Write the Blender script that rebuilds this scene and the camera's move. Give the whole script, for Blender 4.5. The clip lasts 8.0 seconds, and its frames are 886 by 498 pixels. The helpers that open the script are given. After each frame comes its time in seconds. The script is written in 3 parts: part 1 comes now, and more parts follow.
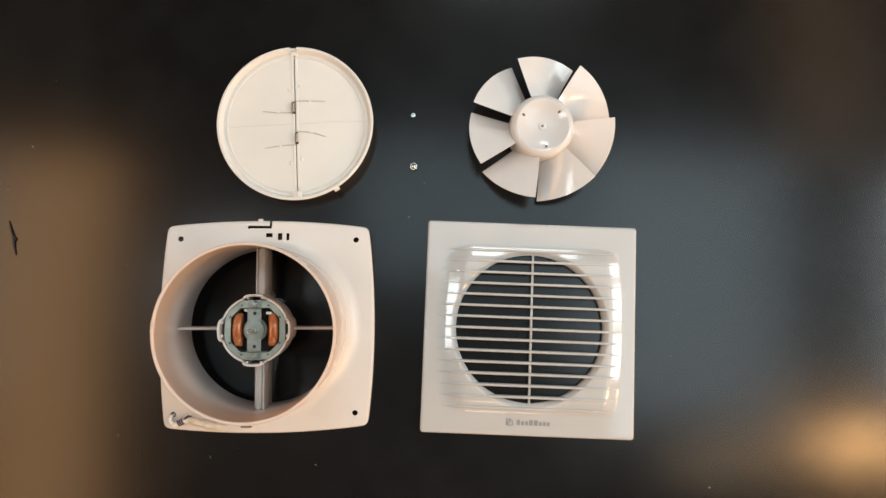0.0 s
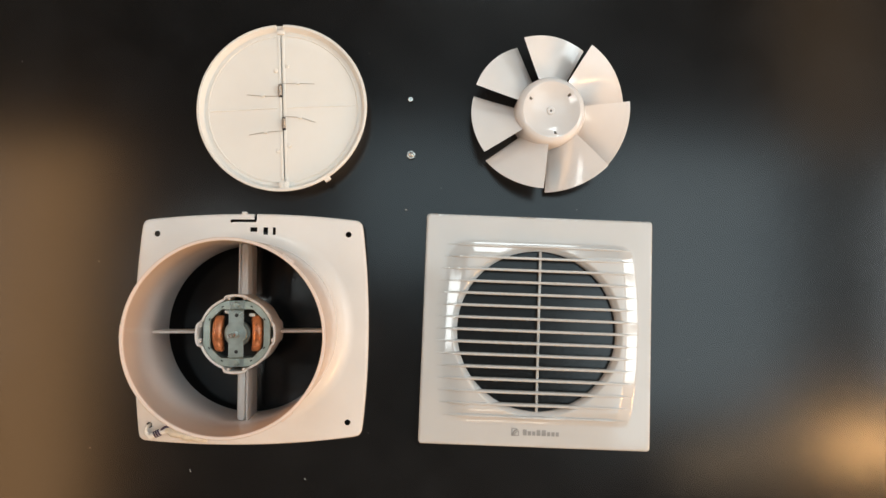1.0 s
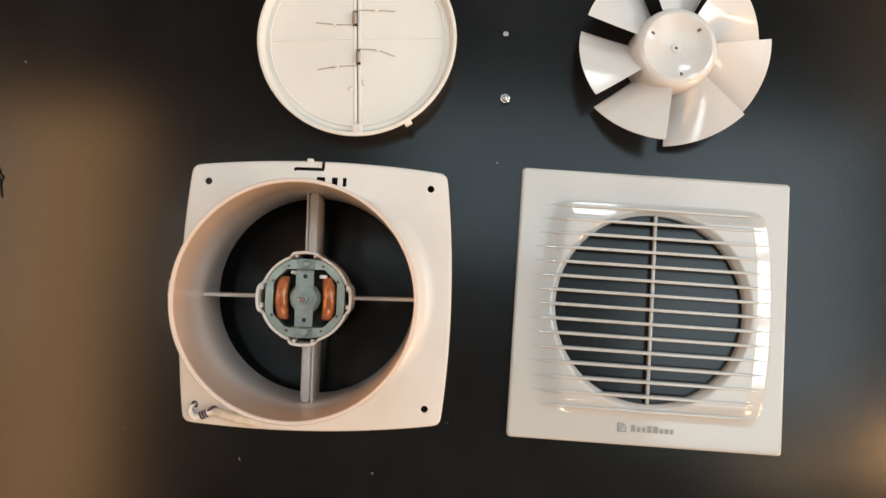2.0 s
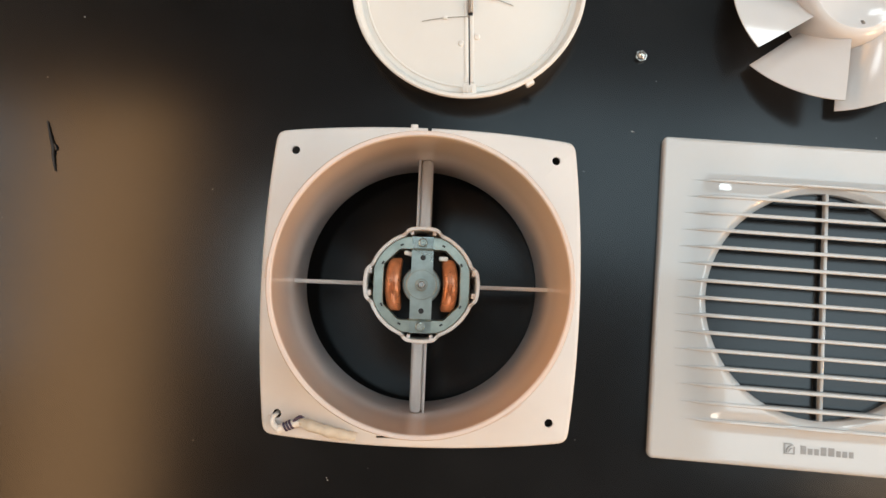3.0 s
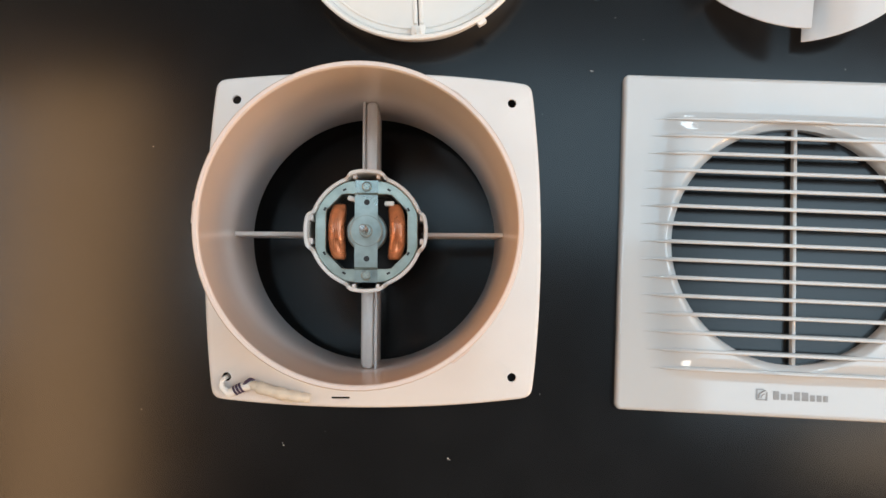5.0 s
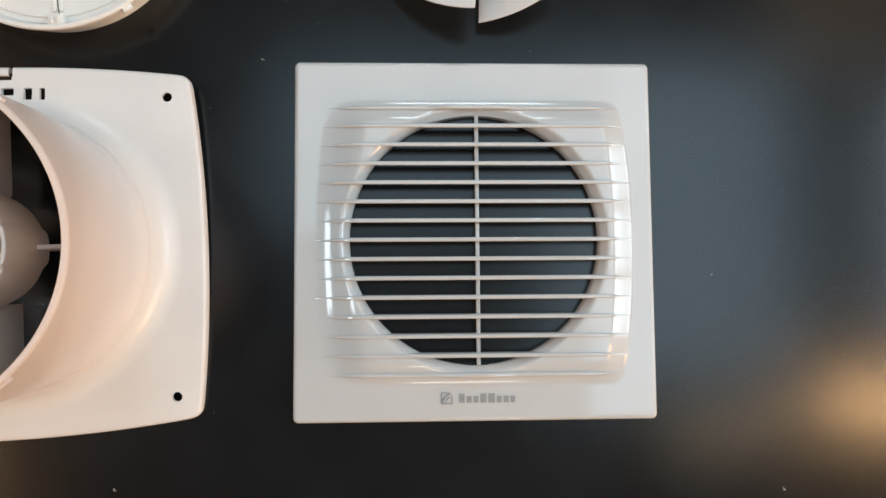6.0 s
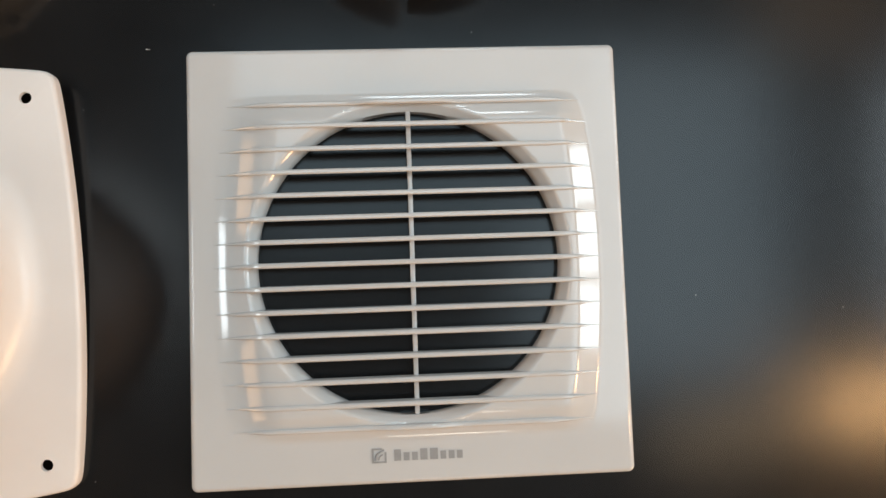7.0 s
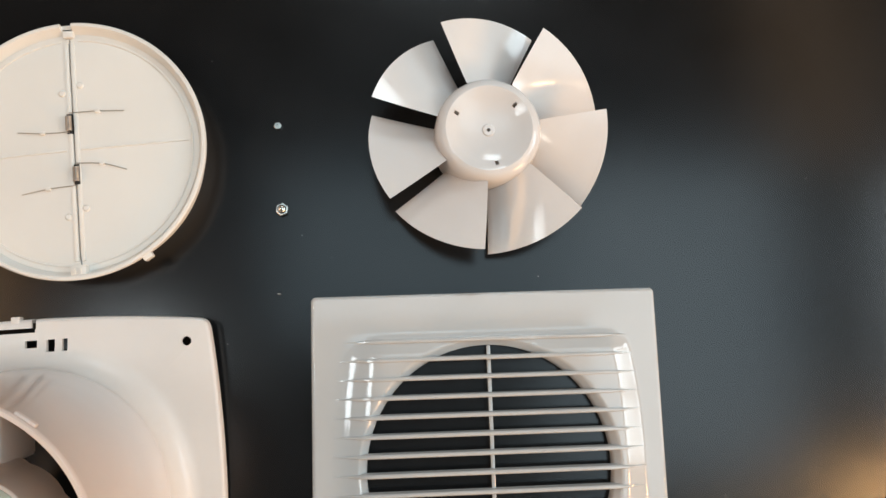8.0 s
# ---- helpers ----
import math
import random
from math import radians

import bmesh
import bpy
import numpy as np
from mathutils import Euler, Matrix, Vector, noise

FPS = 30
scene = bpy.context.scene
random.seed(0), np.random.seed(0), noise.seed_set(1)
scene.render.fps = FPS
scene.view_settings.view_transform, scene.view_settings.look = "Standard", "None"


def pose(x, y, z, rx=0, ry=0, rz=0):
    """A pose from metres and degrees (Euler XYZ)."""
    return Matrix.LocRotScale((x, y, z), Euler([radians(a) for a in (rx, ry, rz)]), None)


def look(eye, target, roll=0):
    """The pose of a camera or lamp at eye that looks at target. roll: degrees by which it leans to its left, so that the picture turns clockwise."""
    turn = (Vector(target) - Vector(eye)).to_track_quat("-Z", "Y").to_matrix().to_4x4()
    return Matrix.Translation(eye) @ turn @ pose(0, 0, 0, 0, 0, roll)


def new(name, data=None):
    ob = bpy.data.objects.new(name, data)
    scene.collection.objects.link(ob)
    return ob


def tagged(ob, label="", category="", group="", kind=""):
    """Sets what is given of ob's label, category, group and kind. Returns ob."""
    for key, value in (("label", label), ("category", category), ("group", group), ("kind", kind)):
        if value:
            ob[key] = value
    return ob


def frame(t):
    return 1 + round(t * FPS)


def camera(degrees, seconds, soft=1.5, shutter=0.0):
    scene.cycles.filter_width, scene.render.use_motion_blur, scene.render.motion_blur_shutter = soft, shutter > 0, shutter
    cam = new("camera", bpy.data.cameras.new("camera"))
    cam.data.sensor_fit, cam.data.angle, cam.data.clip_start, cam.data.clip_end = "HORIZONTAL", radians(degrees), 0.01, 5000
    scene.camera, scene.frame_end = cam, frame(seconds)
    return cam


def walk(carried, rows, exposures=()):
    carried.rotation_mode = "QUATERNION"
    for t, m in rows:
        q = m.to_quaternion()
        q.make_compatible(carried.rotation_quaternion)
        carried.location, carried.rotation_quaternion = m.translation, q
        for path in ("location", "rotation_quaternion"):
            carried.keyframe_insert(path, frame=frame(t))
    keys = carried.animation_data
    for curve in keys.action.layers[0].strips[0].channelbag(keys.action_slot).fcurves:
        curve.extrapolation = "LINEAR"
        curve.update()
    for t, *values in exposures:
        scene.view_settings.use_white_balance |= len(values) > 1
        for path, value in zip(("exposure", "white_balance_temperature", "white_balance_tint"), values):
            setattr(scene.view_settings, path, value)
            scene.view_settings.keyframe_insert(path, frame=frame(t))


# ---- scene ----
cam = camera(62.0, 8.0)
PATH = [
    (0, (0.024, -0.016, 0.708), (0.013, 0.18, -1.282), -1.0),
    (0.5, (0.026, -0.016, 0.695), (0.023, 0.184, -1.295), 1.3),
    (1, (0.02, -0.01, 0.653), (0.021, 0.172, -1.339), 2.5),
    (1.5, (0.002, -0.018, 0.594), (-0.006, 0.147, -1.399), 0.1),
    (2, (-0.038, -0.028, 0.555), (-0.084, 0.127, -1.439), -12.6),
    (2.2, (-0.06, -0.034, 0.543), (-0.118, 0.121, -1.45), -16.1),
    (3.3, (-0.111, -0.047, 0.433), (-0.235, 0.152, -1.553), -27.6),
    (3.5, (-0.116, -0.043, 0.408), (-0.23, 0.131, -1.581), -29.0),
    (3.7, (-0.116, -0.04, 0.388), (-0.243, 0.12, -1.601), -34.4),
    (4, (-0.116, -0.042, 0.358), (-0.242, 0.122, -1.632), -33.9),
    (4.2, (-0.115, -0.043, 0.346), (-0.237, 0.122, -1.643), -33.1),
    (5.3, (-0.034, -0.067, 0.468), (-0.083, 0.078, -1.526), -17.3),
    (5.5, (0.008, -0.066, 0.462), (-0.002, 0.078, -1.533), -3.6),
    (5.7, (0.04, -0.062, 0.448), (0.066, 0.088, -1.546), 9.9),
    (6, (0.071, -0.053, 0.413), (0.15, 0.084, -1.58), 29.6),
    (6.2, (0.083, -0.05, 0.39), (0.193, 0.084, -1.603), 38.1),
    (6.5, (0.094, -0.044, 0.363), (0.205, 0.093, -1.63), 37.1),
    (6.7, (0.097, -0.043, 0.347), (0.223, 0.091, -1.644), 41.2),
    (7, (0.102, -0.037, 0.344), (0.211, 0.095, -1.648), 37.6),
    (7.3, (0.079, -0.009, 0.403), (0.216, 0.155, -1.585), 37.7),
    (7.5, (0.07, 0.009, 0.443), (0.174, 0.195, -1.545), 27.6),
    (7.7, (0.057, 0.023, 0.454), (0.175, 0.236, -1.531), 27.1),
    (8, (0.063, 0.049, 0.432), (0.152, 0.316, -1.548), 16.7),
]
walk(cam, [(t, look(eye, target, roll)) for t, eye, target, roll in PATH],
     [(0, -0.09, 6650, 7), (2.2, -0.08, 6600, 6), (3.4, 0.10, 6250, 6), (4.2, 0.13, 6050, 6), (5.5, -0.02, 5850, 4), (6.5, -0.17, 6100, 5), (7.5, -0.17, 6350, 6), (8, -0.17, 6350, 6)])

# ---- world and light ----
world = bpy.data.worlds.new("world")
scene.world = world
world.use_nodes = True
world.node_tree.nodes["Background"].inputs[0].default_value = (0.05, 0.05, 0.055, 1)


def area_lamp(name, eye, target, sx, sy, watts, colour, turn=0.0):
    d = bpy.data.lights.new(name, "AREA")
    d.shape, d.size, d.size_y, d.energy, d.color = "RECTANGLE", sx, sy, watts, colour
    ob = new(name, d)
    ob.matrix_world = look(eye, target, turn)
    return ob


area_lamp("window_light_1", (2.06, 0.15, 1.23), (0, 0.15, 1.03), 1.0, 0.76, 31, (0.82, 0.93, 1.0))
# weak extra light from the west, no source known there
area_lamp("window_light_2", (-2.06, 0.08, 1.25), (0, 0.08, 1.00), 1.0, 1.0, 6, (0.88, 0.93, 1.0))
area_lamp("ceiling_lamp_cool_1", (0.15, 0.44, 1.70), (0.15, 0.44, 0), 1.0, 0.60, 4.0, (0.66, 0.87, 1.0))
area_lamp("ceiling_lamp_cool_2", (1.02, 0.18, 1.70), (1.02, 0.18, 0), 0.90, 1.15, 10.5, (0.72, 0.89, 1.0))
# unseen lamp, added for the highlights on the grille's left shoulder
area_lamp("highlight_lamp_cool", (-0.80, 0.04, 1.70), (-0.80, 0.04, 0), 0.22, 0.36, 3.6, (0.90, 0.96, 1.0))
area_lamp("ceiling_lamp_warm_1", (-1.66, -0.28, 1.70), (-1.66, -0.28, 0), 0.64, 1.9, 21.0, (1.0, 0.54, 0.24))
area_lamp("ceiling_lamp_warm_2", (1.62, -0.44, 1.45), (1.62, -0.44, 0), 0.38, 0.06, 8.0, (1.0, 0.54, 0.22), 8)
area_lamp("ceiling_lamp_warm_4", (1.10, -0.49, 1.45), (1.10, -0.49, 0), 0.44, 0.06, 1.0, (1.0, 0.70, 0.44), 8)
area_lamp("window_light_3", (0.30, 2.06, 1.65), (0.30, 0, 1.40), 0.62, 0.60, 17, (0.86, 0.95, 1.0))
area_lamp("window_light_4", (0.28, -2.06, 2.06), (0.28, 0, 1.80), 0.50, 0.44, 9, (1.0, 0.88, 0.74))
area_lamp("ceiling_lamp_warm_3", (1.72, 1.30, 1.70), (1.72, 1.30, 0), 0.5, 1.1, 1.9, (1.0, 0.62, 0.34))
# unseen warm light low in the south-east, added to warm the white plastic
area_lamp("side_fill_warm", (1.60, -1.15, 0.48), (0, 0, 0.05), 0.5, 0.5, 27.0, (1.0, 0.55, 0.26))


# ---- materials ----
def material(name, colour, rough=0.5, metal=0.0, vary=0.06, scale=60.0, bump=0.0, bump_scale=900.0, rough_vary=0.08, coat=0.0, spec=0.5):
    m = bpy.data.materials.new(name)
    m.use_nodes = True
    nt = m.node_tree
    b = nt.nodes["Principled BSDF"]
    co = nt.nodes.new("ShaderNodeTexCoord")
    n1 = nt.nodes.new("ShaderNodeTexNoise")
    n1.inputs["Scale"].default_value, n1.inputs["Detail"].default_value = scale, 6.0
    nt.links.new(co.outputs["Object"], n1.inputs["Vector"])
    ramp = nt.nodes.new("ShaderNodeValToRGB")
    lo = [max(0.0, c * (1 - vary)) for c in colour]
    hi = [min(1.0, c * (1 + vary)) for c in colour]
    ramp.color_ramp.elements[0].position, ramp.color_ramp.elements[1].position = 0.3, 0.7
    ramp.color_ramp.elements[0].color, ramp.color_ramp.elements[1].color = (*lo, 1), (*hi, 1)
    nt.links.new(n1.outputs["Fac"], ramp.inputs["Fac"])
    nt.links.new(ramp.outputs["Color"], b.inputs["Base Color"])
    rr = nt.nodes.new("ShaderNodeMapRange")
    rr.inputs["To Min"].default_value, rr.inputs["To Max"].default_value = max(0.02, rough - rough_vary), rough + rough_vary
    n2 = nt.nodes.new("ShaderNodeTexNoise")
    n2.inputs["Scale"].default_value, n2.inputs["Detail"].default_value = scale * 0.35, 4.0
    nt.links.new(co.outputs["Object"], n2.inputs["Vector"])
    nt.links.new(n2.outputs["Fac"], rr.inputs["Value"])
    nt.links.new(rr.outputs["Result"], b.inputs["Roughness"])
    b.inputs["Metallic"].default_value = metal
    b.inputs["Specular IOR Level"].default_value = spec
    b.inputs["Coat Weight"].default_value = coat
    b.inputs["Coat Roughness"].default_value = 0.08
    if bump:
        n3 = nt.nodes.new("ShaderNodeTexNoise")
        n3.inputs["Scale"].default_value, n3.inputs["Detail"].default_value = bump_scale, 3.0
        nt.links.new(co.outputs["Object"], n3.inputs["Vector"])
        bp = nt.nodes.new("ShaderNodeBump")
        bp.inputs["Strength"].default_value, bp.inputs["Distance"].default_value = bump, 0.0005
        nt.links.new(n3.outputs["Fac"], bp.inputs["Height"])
        nt.links.new(bp.outputs["Normal"], b.inputs["Normal"])
    return m


def see_through(m, share, colour, thin=None):
    """Lets thin plastic pass some light on, scattered; thin = (z0, z1, share at z1) for a share that grows with height.
    """
    nt = m.node_tree
    b, out = nt.nodes["Principled BSDF"], nt.nodes["Material Output"]
    tr, mix = nt.nodes.new("ShaderNodeBsdfTranslucent"), nt.nodes.new("ShaderNodeMixShader")
    tr.inputs["Color"].default_value = (*colour, 1)
    mix.inputs["Fac"].default_value = share
    if thin:
        co, sep, mr = nt.nodes.new("ShaderNodeTexCoord"), nt.nodes.new("ShaderNodeSeparateXYZ"), nt.nodes.new("ShaderNodeMapRange")
        mr.interpolation_type = "SMOOTHSTEP"
        mr.inputs["From Min"].default_value, mr.inputs["From Max"].default_value = thin[0], thin[1]
        mr.inputs["To Min"].default_value, mr.inputs["To Max"].default_value = share, thin[2]
        nt.links.new(co.outputs["Object"], sep.inputs["Vector"])
        nt.links.new(sep.outputs["Z"], mr.inputs["Value"])
        nt.links.new(mr.outputs["Result"], mix.inputs["Fac"])
    nt.links.new(b.outputs[0], mix.inputs[1])
    nt.links.new(tr.outputs[0], mix.inputs[2])
    nt.links.new(mix.outputs[0], out.inputs["Surface"])
    return m


M_TABLE = material("black_satin_laminate", (0.006, 0.0063, 0.0068), 0.205, 0, 0.30, 24, 0.06, 1400, 0.022, spec=0.44)
M_GRILLE = material("glossy_white_plastic", (0.52, 0.512, 0.500), 0.08, 0, 0.02, 25, 0.02, 400, 0.02, coat=0.3)
M_HOUSE = see_through(material("satin_white_plastic", (0.76, 0.72, 0.685), 0.30, 0, 0.025, 35, 0.06, 1500, 0.06), 0.12, (0.9, 0.76, 0.64))
# the duct's translucent share grows from foot to rim
M_BARREL = see_through(material("thin_white_plastic", (0.84, 0.79, 0.77), 0.15, 0, 0.03, 30, 0.04, 1200, 0.05), 0.08, (1.0, 0.75, 0.48), (0.020, 0.115, 0.38))
M_SHUTTER = material("cream_white_plastic", (0.76, 0.735, 0.69), 0.40, 0, 0.02, 30, 0.05, 1500)
M_FAN = see_through(material("milky_plastic", (0.80, 0.775, 0.76), 0.11, 0, 0.05, 18, 0.03, 300, 0.03, spec=0.5), 0.16, (0.85, 0.75, 0.68))
M_STEEL = material("zinc_plated_steel", (0.36, 0.41, 0.39), 0.30, 0.8, 0.40, 70, 0.12, 500, 0.14)
M_STACK = material("grey_lamination", (0.44, 0.49, 0.44), 0.30, 0.75, 0.18, 120, 0.10, 900, 0.10)
M_BRIGHT = material("bright_steel", (0.66, 0.66, 0.64), 0.28, 1.0, 0.08, 200, 0, 900, 0.06)
M_NICKEL = material("nickel", (0.62, 0.60, 0.56), 0.2, 1.0, 0.06, 300, 0, 900, 0.05)
M_DARK = material("dark_motor_core", (0.012, 0.012, 0.013), 0.6, 0, 0.3, 200)
M_COPPER = material("enamelled_copper", (0.58, 0.20, 0.08), 0.28, 0.5, 0.22, 260, 0.15, 1200, 0.08, coat=0.5)
M_CLEAR = see_through(material("yellowed_sleeve", (0.86, 0.81, 0.71), 0.42, 0, 0.10, 220, 0.4, 300, 0.1), 0.3, (0.8, 0.7, 0.5))
M_PURPLE = material("purple_tape", (0.05, 0.03, 0.07), 0.35, 0, 0.2, 300)
M_WIREWHITE = material("white_wire", (0.78, 0.76, 0.72), 0.35)
M_PRINT = material("grey_print", (0.28, 0.275, 0.27), 0.35, 0, 0.08, 300)
M_SPRING = material("spring_steel", (0.45, 0.41, 0.37), 0.32, 0.9, 0.1, 300)
M_SCRATCH = material("dark_scratch", (0.020, 0.014, 0.010), 0.45, 0, 0.3, 200)
M_DUST = material("pale_dust", (0.55, 0.53, 0.50), 0.8)
M_WALL = material("warm_wall_paint", (0.34, 0.30, 0.26), 0.8, 0, 0.05, 3, 0.1, 120)
M_CEIL = material("ceiling_paint", (0.26, 0.27, 0.28), 0.85, 0, 0.05, 3, 0.1, 120)
M_FLOOR = material("wood_floor", (0.16, 0.10, 0.06), 0.5, 0, 0.2, 6, 0.1, 60)


# ---- building helpers ----
def mesh_of(bm, smooth=None):
    bmesh.ops.recalc_face_normals(bm, faces=bm.faces)
    d = bpy.data.meshes.new("mesh")
    bm.to_mesh(d)
    bm.free()
    if smooth is not None:
        d.set_sharp_from_angle(angle=radians(smooth)) if smooth < 180 else None
        d.polygons.foreach_set("use_smooth", [True] * len(d.polygons))
    return d


def part(name, bm, mat, parent, label="", smooth=35):
    d = bm if isinstance(bm, bpy.types.Mesh) else mesh_of(bm, smooth)
    d.materials.append(mat)
    ob = new(name, d)
    ob.parent = parent
    if label:
        tagged(ob, label)
    return ob


def thing(name, m, label, category, group=""):
    ob = new(name)
    ob.empty_display_size = 0.02
    ob.matrix_world = m
    return tagged(ob, label, category, group)


def box(bm, x0, x1, y0, y1, z0, z1, bevel=0.0, m=None):
    made = bmesh.ops.create_cube(bm, size=1, matrix=Matrix.LocRotScale(((x0 + x1) / 2, (y0 + y1) / 2, (z0 + z1) / 2), None, (x1 - x0, y1 - y0, z1 - z0)))
    vs = made["verts"]
    if bevel:
        es = list({e for v in vs for e in v.link_edges})
        r = bmesh.ops.bevel(bm, geom=es, offset=bevel, segments=2, profile=0.5, affect="EDGES")
        vs = list({v for f in r["faces"] for v in f.verts} | {v for v in vs if v.is_valid})
    if m is not None:
        bmesh.ops.transform(bm, matrix=m, verts=vs)
    return bm


def lathe(bm, profile, segs=64, closed=False, m=None):
    """Turns a list of (r, z) round the z axis."""
    rings = []
    for r, z in profile:
        if r < 1e-7:
            rings.append([bm.verts.new((0, 0, z))])
        else:
            rings.append([bm.verts.new((r * math.cos(2 * math.pi * i / segs), r * math.sin(2 * math.pi * i / segs), z)) for i in range(segs)])
    pairs = list(zip(rings, rings[1:])) + ([(rings[-1], rings[0])] if closed else [])
    for a, b in pairs:
        for i in range(segs):
            j = (i + 1) % segs
            if len(a) == 1 and len(b) == 1:
                continue
            if len(a) == 1:
                bm.faces.new((a[0], b[i], b[j]))
            elif len(b) == 1:
                bm.faces.new((a[i], a[j], b[0]))
            else:
                bm.faces.new((a[i], a[j], b[j], b[i]))
    if m is not None:
        bmesh.ops.transform(bm, matrix=m, verts=[v for ring in rings for v in ring])
    return bm


def prism(bm, outline, z0, z1, bevel=0.0):
    """A plate with the given outline, its upper and lower edges rounded."""
    n = len(outline)
    c = Vector((sum(p[0] for p in outline) / n, sum(p[1] for p in outline) / n))

    def ring(z, inset):
        out = []
        for x, y in outline:
            d = Vector((x, y)) - c
            d *= max(0.0, 1 - inset / max(d.length, 1e-6))
            out.append(bm.verts.new((c.x + d.x, c.y + d.y, z)))
        return out

    if bevel:
        rs = [ring(z0, bevel), ring(z0 + bevel, 0), ring(z1 - bevel, 0), ring(z1 - bevel * 0.3, bevel * 0.3), ring(z1, bevel)]
    else:
        rs = [ring(z0, 0), ring(z1, 0)]
    bm.faces.new(rs[0][::-1])
    bm.faces.new(rs[-1])
    for a, b in zip(rs, rs[1:]):
        for i in range(n):
            j = (i + 1) % n
            bm.faces.new((a[i], a[j], b[j], b[i]))
    return bm


def tube(bm, pts, r, segs=8, taper=None):
    """A round wire through the points."""
    pts = [Vector(p) for p in pts]
    rings = []
    up = Vector((0, 0, 1))
    for i, p in enumerate(pts):
        t = (pts[min(i + 1, len(pts) - 1)] - pts[max(i - 1, 0)]).normalized()
        a = t.cross(up)
        if a.length < 1e-4:
            a = t.cross(Vector((1, 0, 0)))
        a.normalize()
        b = t.cross(a)
        rr = r if taper is None else r * taper[i]
        rings.append([bm.verts.new(p + a * rr * math.cos(2 * math.pi * k / segs) + b * rr * math.sin(2 * math.pi * k / segs)) for k in range(segs)])
    bm.faces.new(rings[0])
    bm.faces.new(rings[-1][::-1])
    for a, b in zip(rings, rings[1:]):
        for i in range(segs):
            j = (i + 1) % segs
            bm.faces.new((a[i], a[j], b[j], b[i]))
    return bm


def smooth_path(pts, n=8):
    """Rounds a chain of points."""
    pts = [Vector(p) for p in pts]
    out = []
    for i in range(len(pts) - 1):
        p0, p1, p2, p3 = pts[max(i - 1, 0)], pts[i], pts[i + 1], pts[min(i + 2, len(pts) - 1)]
        for k in range(n):
            t = k / n
            out.append(0.5 * (2 * p1 + (p2 - p0) * t + (2 * p0 - 5 * p1 + 4 * p2 - p3) * t * t + (3 * p1 - p0 - 3 * p2 + p3) * t ** 3))
    return out + [pts[-1]]


def carved(bm, cutters, smooth=35):
    """The solid bm with the solids of the cutters taken away, as a mesh."""
    a, b = bpy.data.objects.new("a", mesh_of(bm)), bpy.data.objects.new("b", mesh_of(cutters))
    scene.collection.objects.link(a)
    scene.collection.objects.link(b)
    mod = a.modifiers.new("cut", "BOOLEAN")
    mod.operation, mod.object, mod.solver, mod.use_self = "DIFFERENCE", b, "EXACT", True
    dg = bpy.context.evaluated_depsgraph_get()
    d = bpy.data.meshes.new_from_object(a.evaluated_get(dg))
    bpy.data.objects.remove(a)
    bpy.data.objects.remove(b)
    for p in d.polygons:
        p.use_smooth = True
    d.set_sharp_from_angle(angle=radians(smooth))
    return d


# ---- the room, closed plainly round the table ----
def slab(name, x0, x1, y0, y1, z0, z1, mat, label, category):
    bm = box(bmesh.new(), x0, x1, y0, y1, z0, z1)
    ob = part(name, bm, mat, None)
    return tagged(ob, label, category, kind="structure")


FZ = -0.75
slab("floor", -2, 2, -2, 2, FZ - 0.1, FZ, M_FLOOR, "brown wooden floor under the table", "floor")
slab("ceiling", -2, 2, -2, 2, 2.50, 2.60, M_CEIL, "plain painted ceiling high over the table", "ceiling")


def wall_with_opening(name, x0, x1, oy0, oy1, oz0, oz1):
    bm = bmesh.new()
    box(bm, x0, x1, -2, oy0, FZ, 2.60)
    box(bm, x0, x1, oy1, 2, FZ, 2.60)
    box(bm, x0, x1, oy0, oy1, FZ, oz0)
    box(bm, x0, x1, oy0, oy1, oz1, 2.60)
    return tagged(part(name, bm, M_WALL, None), "plain dim warm wall with a bright window opening", "wall", kind="structure")


wall_with_opening("wall_east", 2.0, 2.1, -0.35, 0.65, 0.85, 1.61)
# the west opening is added and unseen, as is window_2 in it
wall_with_opening("wall_west", -2.1, -2.0, -0.42, 0.58, 0.75, 1.75)
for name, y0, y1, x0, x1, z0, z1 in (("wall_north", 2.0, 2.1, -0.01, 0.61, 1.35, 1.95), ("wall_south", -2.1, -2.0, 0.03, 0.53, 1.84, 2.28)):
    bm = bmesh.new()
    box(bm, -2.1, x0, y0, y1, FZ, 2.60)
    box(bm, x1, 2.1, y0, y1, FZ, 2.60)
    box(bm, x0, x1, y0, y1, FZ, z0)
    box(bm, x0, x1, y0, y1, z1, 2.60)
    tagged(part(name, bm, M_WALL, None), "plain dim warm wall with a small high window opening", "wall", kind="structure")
for k, x, y0, y1, z0, z1 in ((1, 2.015, -0.35, 0.65, 0.85, 1.61), (2, -2.015, -0.42, 0.58, 0.75, 1.75)):
    win = tagged(new("window_%d" % k), "tall bright unseen window with white glazing bars", "window", kind="structure")
    for y in (y0 + (y1 - y0) / 3, y1 - (y1 - y0) / 3):
        part("glazing_bar", box(bmesh.new(), x - 0.012, x + 0.012, y - 0.022, y + 0.022, z0, z1), M_WIREWHITE, win)
    part("glazing_bar", box(bmesh.new(), x - 0.010, x + 0.010, y0, y1, (z0 + z1) / 2 - 0.02, (z0 + z1) / 2 + 0.02), M_WIREWHITE, win)

# ---- the table ----
table = thing("table", pose(0, 0, 0), "black satin laminate tabletop with dust and small marks", "table")
bm = bmesh.new()
box(bm, -0.9, 0.9, -0.7, 0.7, -0.025, 0, 0.003)
part("tabletop", bm, M_TABLE, table)
